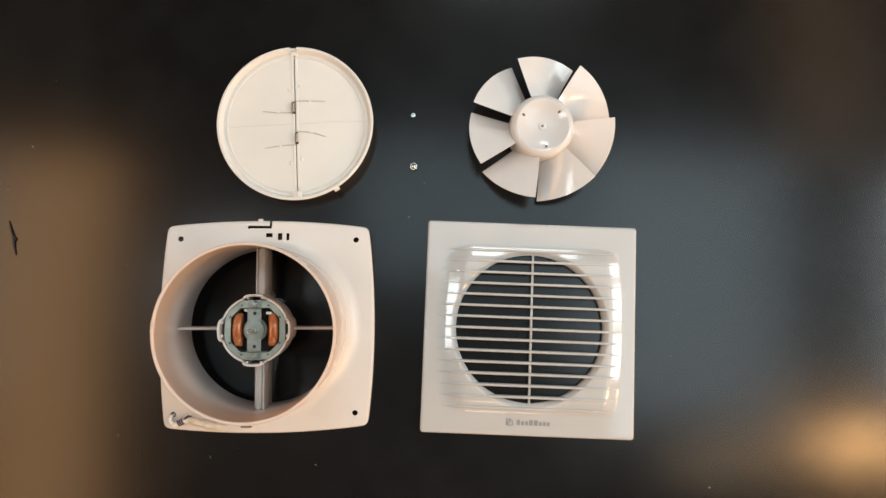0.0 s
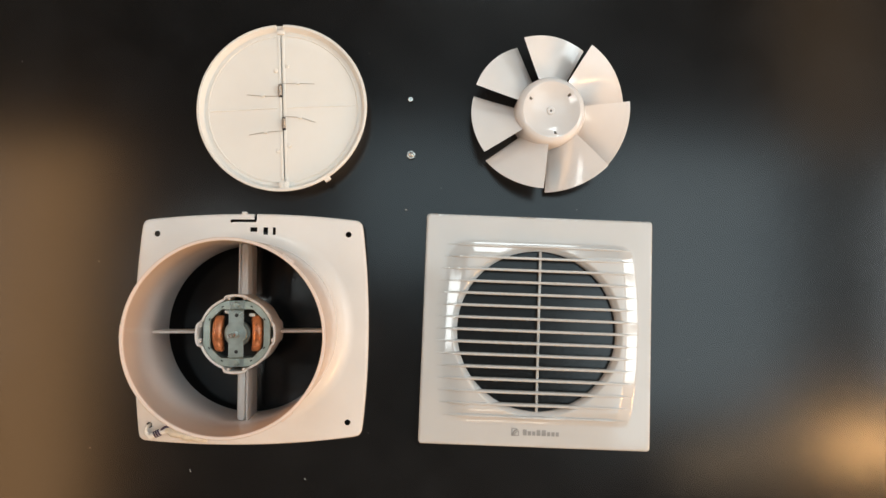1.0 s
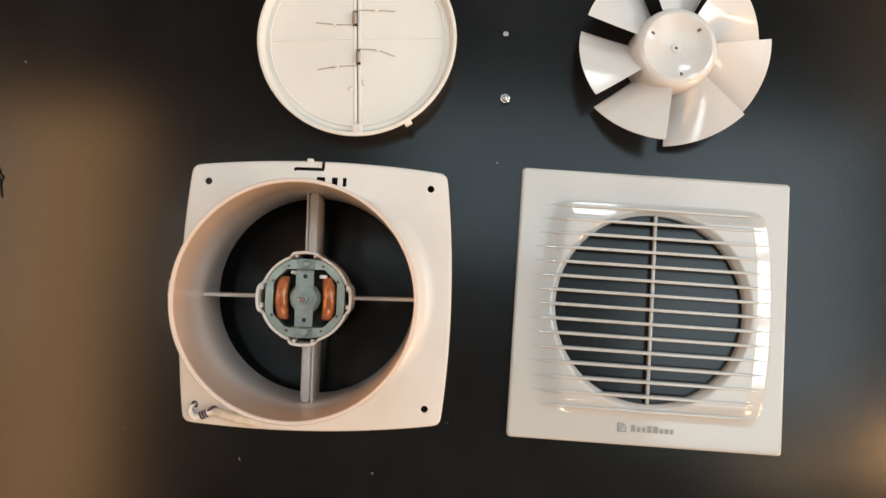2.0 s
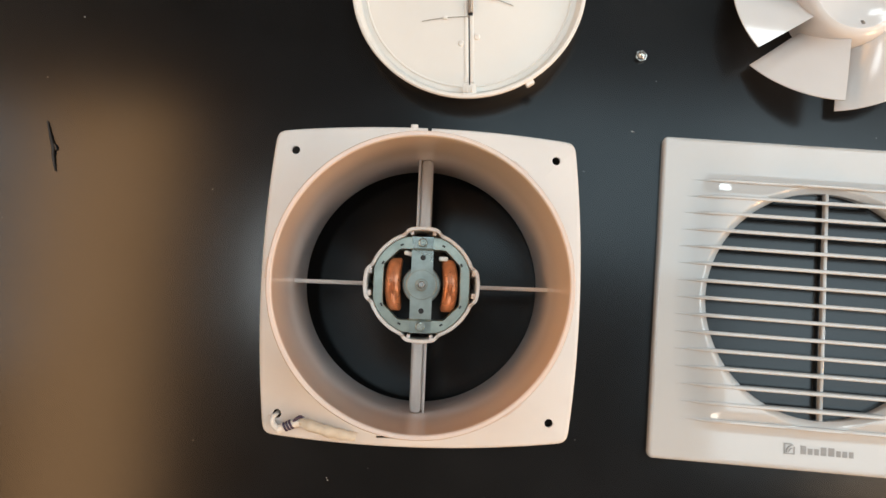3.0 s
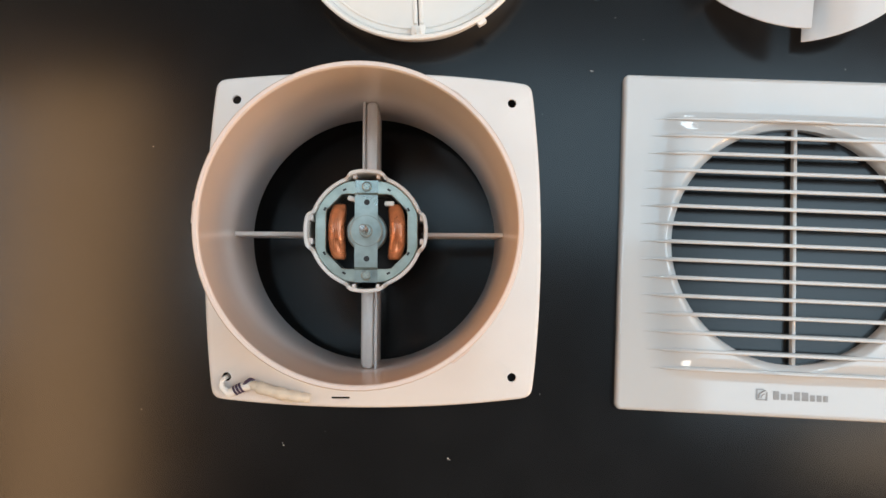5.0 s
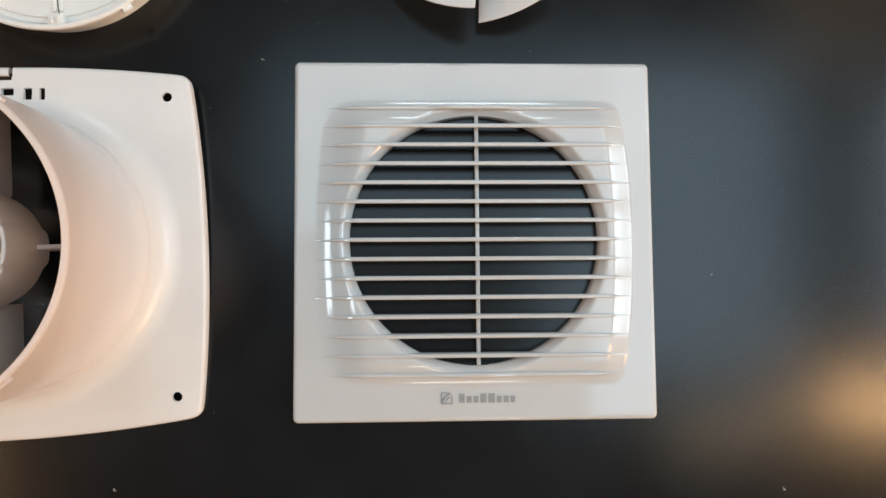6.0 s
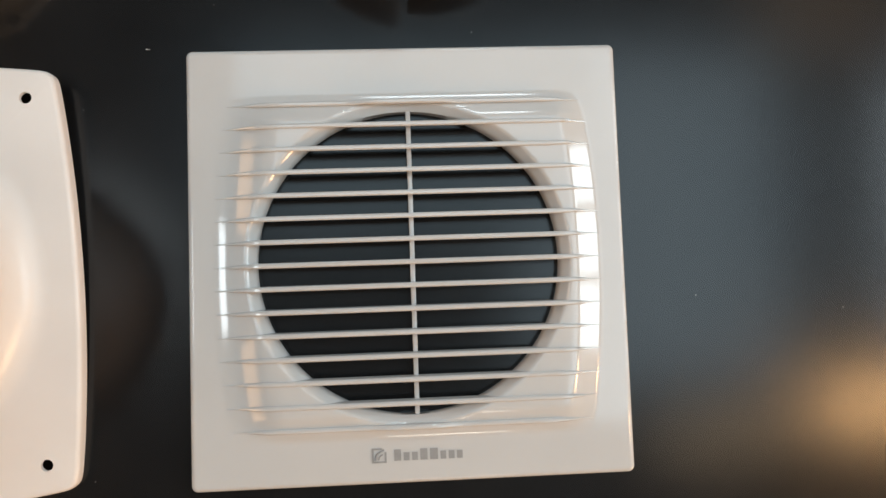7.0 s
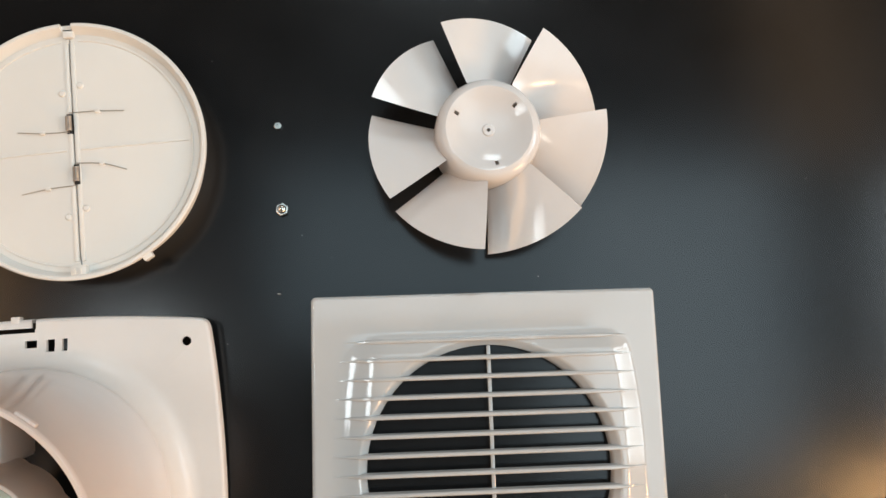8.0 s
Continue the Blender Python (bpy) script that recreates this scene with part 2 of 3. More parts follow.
for sx in (-1, 1):
    for sy in (-1, 1):
        part("leg", box(bmesh.new(), sx * 0.82 - 0.025, sx * 0.82 + 0.025, sy * 0.62 - 0.025, sy * 0.62 + 0.025, FZ, -0.025, 0.003), M_TABLE, table)


# ---- front grille ----
GR = 0.0697          # radius of the opening
GZ = 0.0062          # height of the flat rim
GH = 0.1             # half of the side
FIELD = 0.0798       # half height of the louvre field
FY = -0.0012         # its middle


def field_half(y):
    return 0.0765 + 0.0135 * math.sqrt(max(0.0, 1 - (y / 0.084) ** 2))


def ease(t):
    t = min(1.0, max(0.0, t))
    return t * t * (3 - 2 * t)


def rise(f, e=0.14):
    """0 to 1, straight in the middle with rounded ends of the share e."""
    f = min(1.0, max(0.0, f))
    if f < e:
        return f * f / (2 * e * (1 - e))
    if f > 1 - e:
        return 1 - (1 - f) ** 2 / (2 * e * (1 - e))
    return (f - e / 2) / (1 - e)


def left_rise(d):
    """The softer shoulder: its slope grows, stays and dies away."""
    a, b, c = 0.0125, 0.0190, 0.0290
    d = min(c, max(0.0, d))
    top = (a / 2 + (b - a) + (c - b) / 2)
    if d < a:
        return d * d / (2 * a) / top
    if d < b:
        return (a / 2 + d - a) / top
    return 1 - (c - d) ** 2 / (2 * (c - b)) / top


def grille_height(x, y):
    cr = 0.003
    qx, qy = abs(x) - (GH - cr), abs(y) - (GH - cr)
    e = cr - (math.hypot(max(qx, 0), max(qy, 0)) + min(max(qx, qy), 0.0))
    z = GZ
    if e < 0.0022:
        k = 1 - max(e, 0) / 0.0022
        z -= 0.0022 * (1 - math.sqrt(max(0.0, 1 - k * k)))
    if abs(y - FY) < FIELD:
        fx, fy = field_half(y) - abs(x), (FIELD - abs(y - FY)) / 0.0140
        if fx > 0:
            z += 0.0044 * (left_rise(fx) if x < 0 else rise(fx / 0.0152, 0.20)) * rise(fy, 0.20)
        rc = math.hypot(x, y) - GR
        d = 0.0046 - max(rc, 0.0)
        if d > 0:
            z -= 1.15 * (d * d / 0.0022 if d < 0.0011 else d - 0.00055)
    return z


def build_grille():
    g = thing("fan_grille", pose(0.105, -0.0195, 0), "square glossy white plastic louvred grille lying face up", "grille")
    ys = [GR * math.sin(radians(a)) for a in np.linspace(-90, 90, 151)]
    out = list(np.linspace(GR + 0.0005, 0.096, 56)) + [GH - 0.003 + 0.003 * math.sin(a) for a in np.linspace(0.0, math.pi / 2, 9)]
    ys = sorted([-v for v in out] + ys + out)
    bm = bmesh.new()
    rows = []
    for y in ys:
        xm = GH if abs(y) <= GH - 0.003 else GH - 0.003 + math.sqrt(max(0.0, 0.003 ** 2 - (abs(y) - GH + 0.003) ** 2))
        xc = math.sqrt(max(0.0, GR * GR - y * y))
        xf = field_half(y)
        side = [xc + (xf - xc) * (1 - (1 - k / 40) ** 1.5) for k in range(41)]
        side += list(np.linspace(xf, xm - 0.0025, 6))[1:] + [xm - 0.0025 + 0.0025 * math.sin(a) for a in np.linspace(0, math.pi / 2, 8)][1:]
        right = [bm.verts.new((x, y, grille_height(x, y))) for x in side]
        if xc < 1e-6:
            left = [right[0]] + [bm.verts.new((-x, y, grille_height(-x, y))) for x in side[1:]]
        else:
            left = [bm.verts.new((-x, y, grille_height(-x, y))) for x in side]
        rows.append((left, right))
    for (l0, r0), (l1, r1) in zip(rows, rows[1:]):
        for a, b, flip in ((r0, r1, False), (l0, l1, True)):
            for i in range(len(a) - 1):
                q = [a[i], a[i + 1], b[i + 1], b[i]]
                q = [v for k, v in enumerate(q) if v not in q[:k]]
                bm.faces.new(q[::-1] if flip else q)
    rim = [e for e in bm.edges if e.is_boundary]
    got = bmesh.ops.extrude_edge_only(bm, edges=rim)["geom"]
    for v in got:
        if isinstance(v, bmesh.types.BMVert):
            v.co.z = 0.0
    part("panel", bm, M_GRILLE, g, smooth=50)
    # louvre slats
    for k in range(-7, 8):
        y = -0.0007 + 0.01055 * k
        half = field_half(y) - 0.0012
        bm = bmesh.new()
        n = 28
        rings = []
        for i in range(n + 1):
            x = -half + 2 * half * i / n
            t = min(1.0, (half - abs(x)) / 0.020)
            w = 0.00018 + 0.00084 * ease(t)
            zt = max(GZ + 0.0001, grille_height(x, y) + 0.0001) if math.hypot(x, y) > GR + 0.006 else GZ + 0.0044
            zt = min(GZ + 0.0054, zt + 0.0017 * ease(t))
            zb = max(0.0040, zt - 0.0052)
            lean = 0.0007
            prof = [(-w + lean, zb), (w + lean, zb), (w + 0.0002, zt - 0.0006), (w * 0.5, zt), (-w * 0.5, zt), (-w, zt - 0.0006)]
            rings.append([bm.verts.new((x, y + dy, z)) for dy, z in prof])
        bm.faces.new(rings[0])
        bm.faces.new(rings[-1][::-1])
        for a, b in zip(rings, rings[1:]):
            for i in range(6):
                j = (i + 1) % 6
                bm.faces.new((a[i], a[j], b[j], b[i]))
        part("slat", bm, M_GRILLE, g, smooth=40)
    part("center_bar", box(bmesh.new(), 0.0002, 0.0024, -GR + 0.0002, GR - 0.0002, 0.0020, 0.0066, 0.0005), M_GRILLE, g)
    # plain shapes of the printed mark
    bm = bmesh.new()
    z0, z1 = GZ + 0.00005, GZ + 0.00025
    x, y = -0.0165, -0.0872
    box(bm, x - 0.0033, x + 0.0033, y - 0.0033, y - 0.0025, z0, z1)
    box(bm, x - 0.0033, x - 0.0024, y - 0.0025, y + 0.0033, z0, z1)
    box(bm, x - 0.0024, x + 0.0012, y + 0.0025, y + 0.0033, z0, z1)
    box(bm, x + 0.0024, x + 0.0033, y - 0.0025, y + 0.0014, z0, z1)
    tube(bm, smooth_path([(x - 0.0018, y - 0.0022, z1), (x - 0.0010, y + 0.0006, z1), (x + 0.0022, y + 0.0024, z1)], 5), 0.0004, 6)
    tube(bm, smooth_path([(x - 0.0004, y - 0.0020, z1), (x + 0.0004, y - 0.0003, z1), (x + 0.0017, y + 0.0004, z1)], 5), 0.0003, 6)
    part("printed_emblem", bm, M_PRINT, g, "grey printed emblem")
    x = -0.0098
    for w, h in ((0.0031, 1.0), (0.0027, 0.72), (0.0026, 0.72), (0.0033, 1.0), (0.0036, 1.0), (0.0026, 0.72), (0.0027, 0.72), (0.0026, 0.72)):
        bm = box(bmesh.new(), x, x + w, y - 0.0026, y - 0.0026 + 0.0050 * h, z0, z1)
        part("print_bar", bm, M_PRINT, g, "grey printed bar")
        x += w + 0.0011
    return g


build_grille()

# ---- housing with the motor ----
BR, BI, BH = 0.0730, 0.0714, 0.1258   # duct: outside and inside at its foot, height
BT = 0.0706                           # outside at its rim


def plate_edge(a):
    c, s = abs(math.cos(a)), abs(math.sin(a))

    def side(p, q):
        if p < 1e-6:
            return 10.0
        r = 0.0935 / p
        for _ in range(12):
            r = (0.0930 + 0.0058 * (1 - min(1.0, (r * q / 0.093) ** 2))) / p
        return r

    return (side(c, s) ** -50 + side(s, c) ** -50) ** (-1 / 50)


def build_housing():
    h = thing("fan_housing", pose(-0.1405, -0.0262, 0.0105, 2.3, 4.6, 2.4), "white plastic exhaust fan housing with an upright duct and bare motor", "fan housing")
    # mounting plate with its flare up to the duct
    bm = bmesh.new()
    n = 512
    rings = []
    T = 0.0070
    for i in range(n):
        a = 2 * math.pi * i / n
        R = plate_edge(a)
        prof = [(BR - 0.0004, T - 0.0024), (BR - 0.0004, T + 0.0145)]
        for k in range(1, 10):
            b = math.pi / 2 * k / 9
            prof.append((BR - 0.0004 + 0.0145 * (1 - math.cos(b)), T + 0.0145 * (1 - math.sin(b))))
        prof += [(R - 0.0028, T - 0.0001), (R - 0.0016, T - 0.0003), (R - 0.0007, T - 0.0009), (R - 0.0002, T - 0.0022), (R, 0.0), (R - 0.0020, 0.0), (R - 0.0023, T - 0.0024)]
        rings.append([bm.verts.new((r * math.cos(a), r * math.sin(a), z)) for r, z in prof])
    for i in range(n):
        p, q = rings[i], rings[(i + 1) % n]
        for k in range(len(p)):
            j = (k + 1) % len(p)
            bm.faces.new((p[k], q[k], q[j], p[j]))
    cut = bmesh.new()
    for x, y in ((-0.081, 0.081), (0.081, 0.081), (0.081, -0.081), (-0.0845, -0.0805)):
        lathe(cut, [(0, -0.01), (0.0026, -0.01), (0.0026, 0.02), (0, 0.02)], 20, m=Matrix.Translation((x, y, 0)))
    box(cut, -0.0032, 0.0030, 0.0830, 0.0870, -0.01, 0.03)
    box(cut, 0.0078, 0.0121, 0.0804, 0.0870, -0.01, 0.03)
    box(cut, 0.0158, 0.0186, 0.0804, 0.0870, -0.01, 0.03)
    box(cut, -0.0190, 0.0020, 0.0913, 0.0938, -0.01, 0.03)
    box(cut, 0.0001, 0.0025, 0.0930, 0.1100, -0.01, 0.03)
    lathe(cut, [(0, -0.01), (0.0014, -0.01), (0.0014, 0.03), (0, 0.03)], 16, m=Matrix.Translation((-0.0188, 0.0922, 0)))
    box(cut, -0.0240, -0.0135, -0.0932, -0.0920, -0.01, 0.03)
    part("mounting_plate", carved(bm, cut, 40), M_HOUSE, h)
    bm = bmesh.new()
    box(bm, -0.0105, -0.0060, 0.0960, 0.1004, 0.001, 0.0068, 0.0006)
    part("latch", bm, M_HOUSE, h, "small white latch on the plate edge")
    for y in (-0.06, 0.06):
        part("hook", box(bmesh.new(), -0.0900, -0.0860, y - 0.004, y + 0.004, -0.0162, 0.001, 0.0005), M_HOUSE, h)
    # duct
    bm = bmesh.new()
    lathe(bm, [(BI, 0.0), (BI - 0.0004, 0.02), (BI - 0.0012, 0.06), (BT - 0.0017, BH - 0.0046), (BT - 0.0024, BH - 0.0034), (BT - 0.0024, BH - 0.0006), (BT - 0.0020, BH), (BT - 0.0005, BH), (BT, BH - 0.0008), (BT, BH - 0.0036), (BT - 0.0003, BH - 0.0044), (BR - 0.0010, 0.06), (BR, 0.0)], 160, closed=True)
    part("duct", bm, M_BARREL, h, "upright round white plastic duct")
    for a in (52, -52, 176):
        m = Matrix.Rotation(radians(a), 4, "Z")
        bm = box(bmesh.new(), BT - 0.0021, BT + 0.0011, -0.005, 0.005, BH - 0.0065, BH - 0.0030, 0.0007, m)
        part("snap_lug", bm, M_BARREL, h)
    # spokes and ribs that carry the motor cup
    CR, CT, CB = 0.0300, 0.0828, 0.0300
    for s in (1, -1):
        bm = bmesh.new()
        y0, y1 = sorted((s * 0.0270, s * (BI - 0.0006)))
        xa, xb = sorted((s * -0.0026, s * 0.0042))
        box(bm, xa, xb, y0, y1, 0.0120, 0.0520, 0.0030)
        part("spoke", bm, M_HOUSE, h)
        bm = bmesh.new()
        xa, xb = sorted((s * -0.0042, s * -0.0027))
        box(bm, xa, xb, y0, y1, 0.0060, 0.0505, 0.0004)
        part("fin", bm, M_HOUSE, h)
        x0, x1 = sorted((s * 0.0270, s * (BI - 0.0006)))
        part("rib", box(bmesh.new(), x0, x1, -0.0011, 0.0011, 0.0250, 0.0510, 0.0005), M_HOUSE, h)
    # motor cup
    bm = bmesh.new()
    n = 144
    rings = []
    for i in range(n):
        a = 2 * math.pi * i / n
        q = abs(((math.degrees(a) + 45) % 90) - 45)
        r = CR - 0.0016 * ease((q - 13) / 9)
        low = 0.0
        for c, w in ((45, 21), (135, 21), (225, 21), (315, 21)):
            dlt = abs((math.degrees(a) - c + 180) % 360 - 180)
            low = max(low, 0.0050 * ease((w + 6 - dlt) / 3))
        top = CT - low
        prof = [(0.012, CB + 0.0015), (r - 0.0045, CB + 0.0015), (r - 0.0018, CB + 0.006), (r - 0.0018, top), (r - 0.0014, top + 0.0004), (r - 0.0004, top + 0.0004), (r, top), (r - 0.0003, CB + 0.006), (r - 0.0035, CB), (0.012, CB)]
        rings.append([bm.verts.new((p * math.cos(a), p * math.sin(a), z)) for p, z in prof])
    for i in range(n):
        p, q = rings[i], rings[(i + 1) % n]
        for k in range(len(p)):
            j = (k + 1) % len(p)
            bm.faces.new((p[k], q[k], q[j], p[j]))
    lathe(bm, [(0, CB), (0.0125, CB), (0.0125, CB + 0.0015), (0, CB + 0.0015)], 48)
    part("motor_cup", bm, M_HOUSE, h, "white plastic motor cup")
    # motor
    Z = CT - 0.0060
    bm = bmesh.new()

    n = 64
    outer, inner = [], []
    for i in range(n):
        a = 2 * math.pi * i / n
        c, q = math.cos(a), math.sin(a)
        f = min(0.0264, 0.0251 / max(abs(c), 1e-6), 0.0249 / max(abs(q), 1e-6))
        g = min(0.0200 / max(abs(c), 1e-6), 0.0184 / max(abs(q), 1e-6), 0.0302 / (abs(c) + abs(q)))
        outer.append((f * c, f * q))
        inner.append((g * c, g * q))
    rr = [[bm.verts.new((x * f, y * f, z)) for x, y in pts] for pts, z, f in ((inner, Z - 0.016, 1), (inner, Z - 0.0003, 1), (inner, Z, 1.015), (outer, Z, 0.985), (outer, Z - 0.0005, 1), (outer, Z - 0.016, 1))]
    for a, b in zip(rr, rr[1:] + rr[:1]):
        for i in range(n):
            j = (i + 1) % n
            bm.faces.new((a[i], a[j], b[j], b[i]))
    stator = part("stator", bm, M_STACK, h, "grey-green laminated motor stator", smooth=20)
    for a in (28, 62, 118, 152, 208, 242, 298, 332):
        m = Matrix.Rotation(radians(a), 4, "Z") @ Matrix.Translation((0.0232, 0, 0))
        part("stamp_mark", box(bmesh.new(), -0.0005, 0.0005, -0.0009, 0.0009, Z - 0.0002, Z + 0.00012, 0, m), M_DARK, stator)
    part("core", lathe(bmesh.new(), [(0, Z - 0.022), (0.0222, Z - 0.022), (0.0222, Z - 0.0150), (0.0098, Z - 0.0148), (0.0098, Z - 0.006), (0, Z - 0.006)], 48), M_DARK, stator, "black motor core")
    part("bearing_disc", lathe(bmesh.new(), [(0, Z - 0.0062), (0.0100, Z - 0.0062), (0.0100, Z - 0.0022), (0.0094, Z - 0.0015), (0.0078, Z - 0.0015), (0.0074, Z - 0.0008), (0, Z - 0.0008)], 48), M_STEEL, stator, "steel bearing disc")
    for s in (-1, 1):
        bm = bmesh.new()
        rows = []
        m1 = 26
        for i in range(m1 + 1):
            v = -1 + 2 * i / m1
            y = 0.0138 * v
            bulge = (1 - abs(v) ** 4.0) ** 0.5 if abs(v) < 1 else 0.0
            hx, hz = 0.0025 + 0.0017 * bulge, 0.0016 + 0.0046 * (1 - v * v)
            cx = s * (0.0151 - 0.0017 * v * v)
            rows.append([bm.verts.new((cx + hx * math.copysign(abs(math.cos(b)) ** 0.6, math.cos(b)), y, Z - 0.0050 + hz * math.copysign(abs(math.sin(b)) ** 0.7, math.sin(b)))) for b in [2 * math.pi * k / 20 for k in range(20)]])
        bm.faces.new(rows[0])
        bm.faces.new(rows[-1][::-1])
        for a, b in zip(rows, rows[1:]):
            for i in range(20):
                j = (i + 1) % 20
                bm.faces.new((a[i], a[j], b[j], b[i]))
        part("coil", bm, M_COPPER, stator, "shiny copper wire coil", smooth=60)
        for k in range(9):
            x = s * (0.0118 + 0.00078 * k)
            zz = Z - 0.0050 + 0.0062 * (1 - ((k - 4.2) / 5.6) ** 2) ** 0.5
            tube(bm := bmesh.new(), smooth_path([(x - s * 0.0012, -0.0124, zz - 0.0046), (x - s * 0.0003, -0.006, zz - 0.0011), (x, 0, zz - 0.0001), (x - s * 0.0003, 0.006, zz - 0.0011), (x - s * 0.0012, 0.0124, zz - 0.0046)], 4), 0.00042, 6)
            part("winding", bm, M_COPPER, stator)
        bm = box(bmesh.new(), s * 0.0110 - 0.0024, s * 0.0110 + 0.0024, 0.0128, 0.0152, Z - 0.006, Z - 0.0012, 0.0007, Matrix.Rotation(radians(-14 if s < 0 else 4), 4, "Z") if s < 0 else None)
        part("wire_terminal", bm, M_WIREWHITE, stator, "white plastic wire terminal")
    # bracket strap over the motor
    bm = bmesh.new()
    w = 0.0056
    prof = [(-0.0250, Z + 0.0010), (-0.0190, Z + 0.0010), (-0.0176, Z + 0.0034), (0.0176, Z + 0.0034), (0.0190, Z + 0.0010), (0.0250, Z + 0.0010)]
    for (ya, za), (yb, zb) in zip(prof, prof[1:]):
        vs = [bm.verts.new(p) for p in ((-w, ya, za), (w, ya, za), (w, yb, zb), (-w, yb, zb), (-w, ya, za - 0.0011), (w, ya, za - 0.0011), (w, yb, zb - 0.0011), (-w, yb, zb - 0.0011))]
        for f in ((0, 1, 2, 3), (7, 6, 5, 4), (0, 4, 5, 1), (1, 5, 6, 2), (2, 6, 7, 3), (3, 7, 4, 0)):
            bm.faces.new([vs[i] for i in f])
    lathe(bm, [(0, Z + 0.0022), (0.0080, Z + 0.0022), (0.0080, Z + 0.0032), (0.0074, Z + 0.0036), (0, Z + 0.0036)], 40)
    strap = part("bracket", bm, M_STEEL, h, "zinc-plated steel motor bracket", smooth=20)
    # solid black discs give the shade inside the bracket holes
    for y in (-0.0135, 0.0140):
        part("bracket_hole", lathe(bmesh.new(), [(0, Z + 0.0033), (0.0014, Z + 0.0033), (0.0014, Z + 0.00355), (0, Z + 0.00355)], 20, m=Matrix.Translation((0.0003, y, 0))), M_DARK, strap, "black disc for a shaded round hole")
    for y in (-0.0216, 0.0220):
        bm = bmesh.new()
        lathe(bm, [(0, Z + 0.0026), (0.0017, Z + 0.0026), (0.0022, Z + 0.0023), (0.0025, Z + 0.0016), (0.0025, Z + 0.0010)], 24)
        d = mesh_of(bm, 30)
        d.transform(Matrix.Translation((0, y, 0)))
        part("screw", d, M_STEEL, strap, "grey cross-recessed screw")
        bm = box(bmesh.new(), -0.0015, 0.0015, -0.00028, 0.00028, Z + 0.0024, Z + 0.00268, 0, Matrix.Translation((0, y, 0)) @ Matrix.Rotation(0.6, 4, "Z"))
        box(bm, -0.00028, 0.00028, -0.0015, 0.0015, Z + 0.0024, Z + 0.00272, 0, Matrix.Translation((0, y, 0)) @ Matrix.Rotation(0.6, 4, "Z"))
        part("screw_slot", bm, M_STACK, strap)
    part("shaft", lathe(bmesh.new(), [(0, Z + 0.0030), (0.0018, Z + 0.0030), (0.0018, Z + 0.022), (0.0015, Z + 0.0225), (0.0015, Z + 0.0300), (0.0011, Z + 0.0306), (0, Z + 0.0306)], 24), M_BRIGHT, strap, "bright steel motor shaft")
    part("collar", lathe(bmesh.new(), [(0.0018, Z + 0.0034), (0.0032, Z + 0.0034), (0.0032, Z + 0.0050), (0.0026, Z + 0.0055), (0.0018, Z + 0.0055)], 24), M_STEEL, strap)
    for x, y in ((-0.0058, 0.0272), (0.0058, 0.0272), (-0.0058, -0.0272), (0.0058, -0.0272), (-0.0270, 0.0066), (-0.0270, -0.0050), (0.0270, 0.0066), (0.0270, -0.0050)):
        part("clip", box(bmesh.new(), x - 0.0009, x + 0.0009, y - 0.0014, y + 0.0014, CB + 0.004, CT - 0.003, 0.0003), M_BARREL, h)
    # mains lead tucked beside the duct
    T0 = T + 0.0003
    pts = smooth_path([(-0.0700, -0.0842, T0 + 0.003), (-0.0600, -0.0876, T0 + 0.0034), (-0.0480, -0.0906, T0 + 0.003), (-0.0360, -0.0926, T0 + 0.002)], 10)
    rnd = random.Random(4)
    bm = bmesh.new()
    tube(bm, pts, 0.0034, 14, [0.7 + 0.3 * math.sin(math.pi * min(1, i / 8) / 2) + rnd.uniform(-0.14, 0.12) - 0.012 * max(0, i - 14) for i in range(len(pts))])
    sleeve = part("cable_sleeve", bm, M_CLEAR, h, "crumpled yellowed clear cable sleeve", smooth=70)
    tube(bm := bmesh.new(), smooth_path([(-0.0560, -0.0900, T0 + 0.002), (-0.0510, -0.0925, T0 + 0.0016), (-0.0460, -0.0932, T0 + 0.0012)], 6), 0.0020, 8)
    part("tape_flap", bm, M_CLEAR, sleeve)
    tube(bm := bmesh.new(), smooth_path([(-0.0830, -0.0898, T0 + 0.0022), (-0.0790, -0.0880, T0 + 0.0026), (-0.0740, -0.0858, T0 + 0.0026), (-0.0690, -0.0850, T0 + 0.0026)], 6), 0.0024, 12)
    part("wire", bm, M_WIREWHITE, sleeve, "thick white wire")
    for k in range(3):
        x, y = -0.0785 + 0.0017 * k, -0.0878 + 0.0008 * k
        d = mesh_of(lathe(bmesh.new(), [(0.0020, -0.0006), (0.0029, -0.0006), (0.0030, 0), (0.0029, 0.0006), (0.0020, 0.0006)], 20, closed=True), 40)
        d.transform(Matrix.Translation((x, y, T0 + 0.0027)) @ Matrix.Rotation(radians(30), 4, "Z") @ Matrix.Rotation(radians(90), 4, "Y"))
        part("tape_band", d, M_PURPLE, sleeve, "dark purple tape band")
    tube(bm := bmesh.new(), smooth_path([(-0.0830, -0.0895, T0 + 0.002), (-0.0862, -0.0865, T0 + 0.002), (-0.0866, -0.0830, T0 + 0.002), (-0.0852, -0.0812, T0 + 0.001), (-0.0846, -0.0806, -0.001)], 6), 0.0013, 10, [1.9 - 0.9 * min(1.0, i / 14) for i in range(25)])
    part("wire", bm, M_WIREWHITE, sleeve)
    tube(bm := bmesh.new(), smooth_path([(-0.0745, -0.0858, T0 + 0.003), (-0.0725, -0.0832, T0 + 0.004), (-0.0700, -0.0815, T0 + 0.003), (-0.0680, -0.0825, T0 + 0.002)], 6), 0.0010, 8)
    part("wire", bm, M_PURPLE, sleeve, "dark purple wire")
    return h


build_housing()


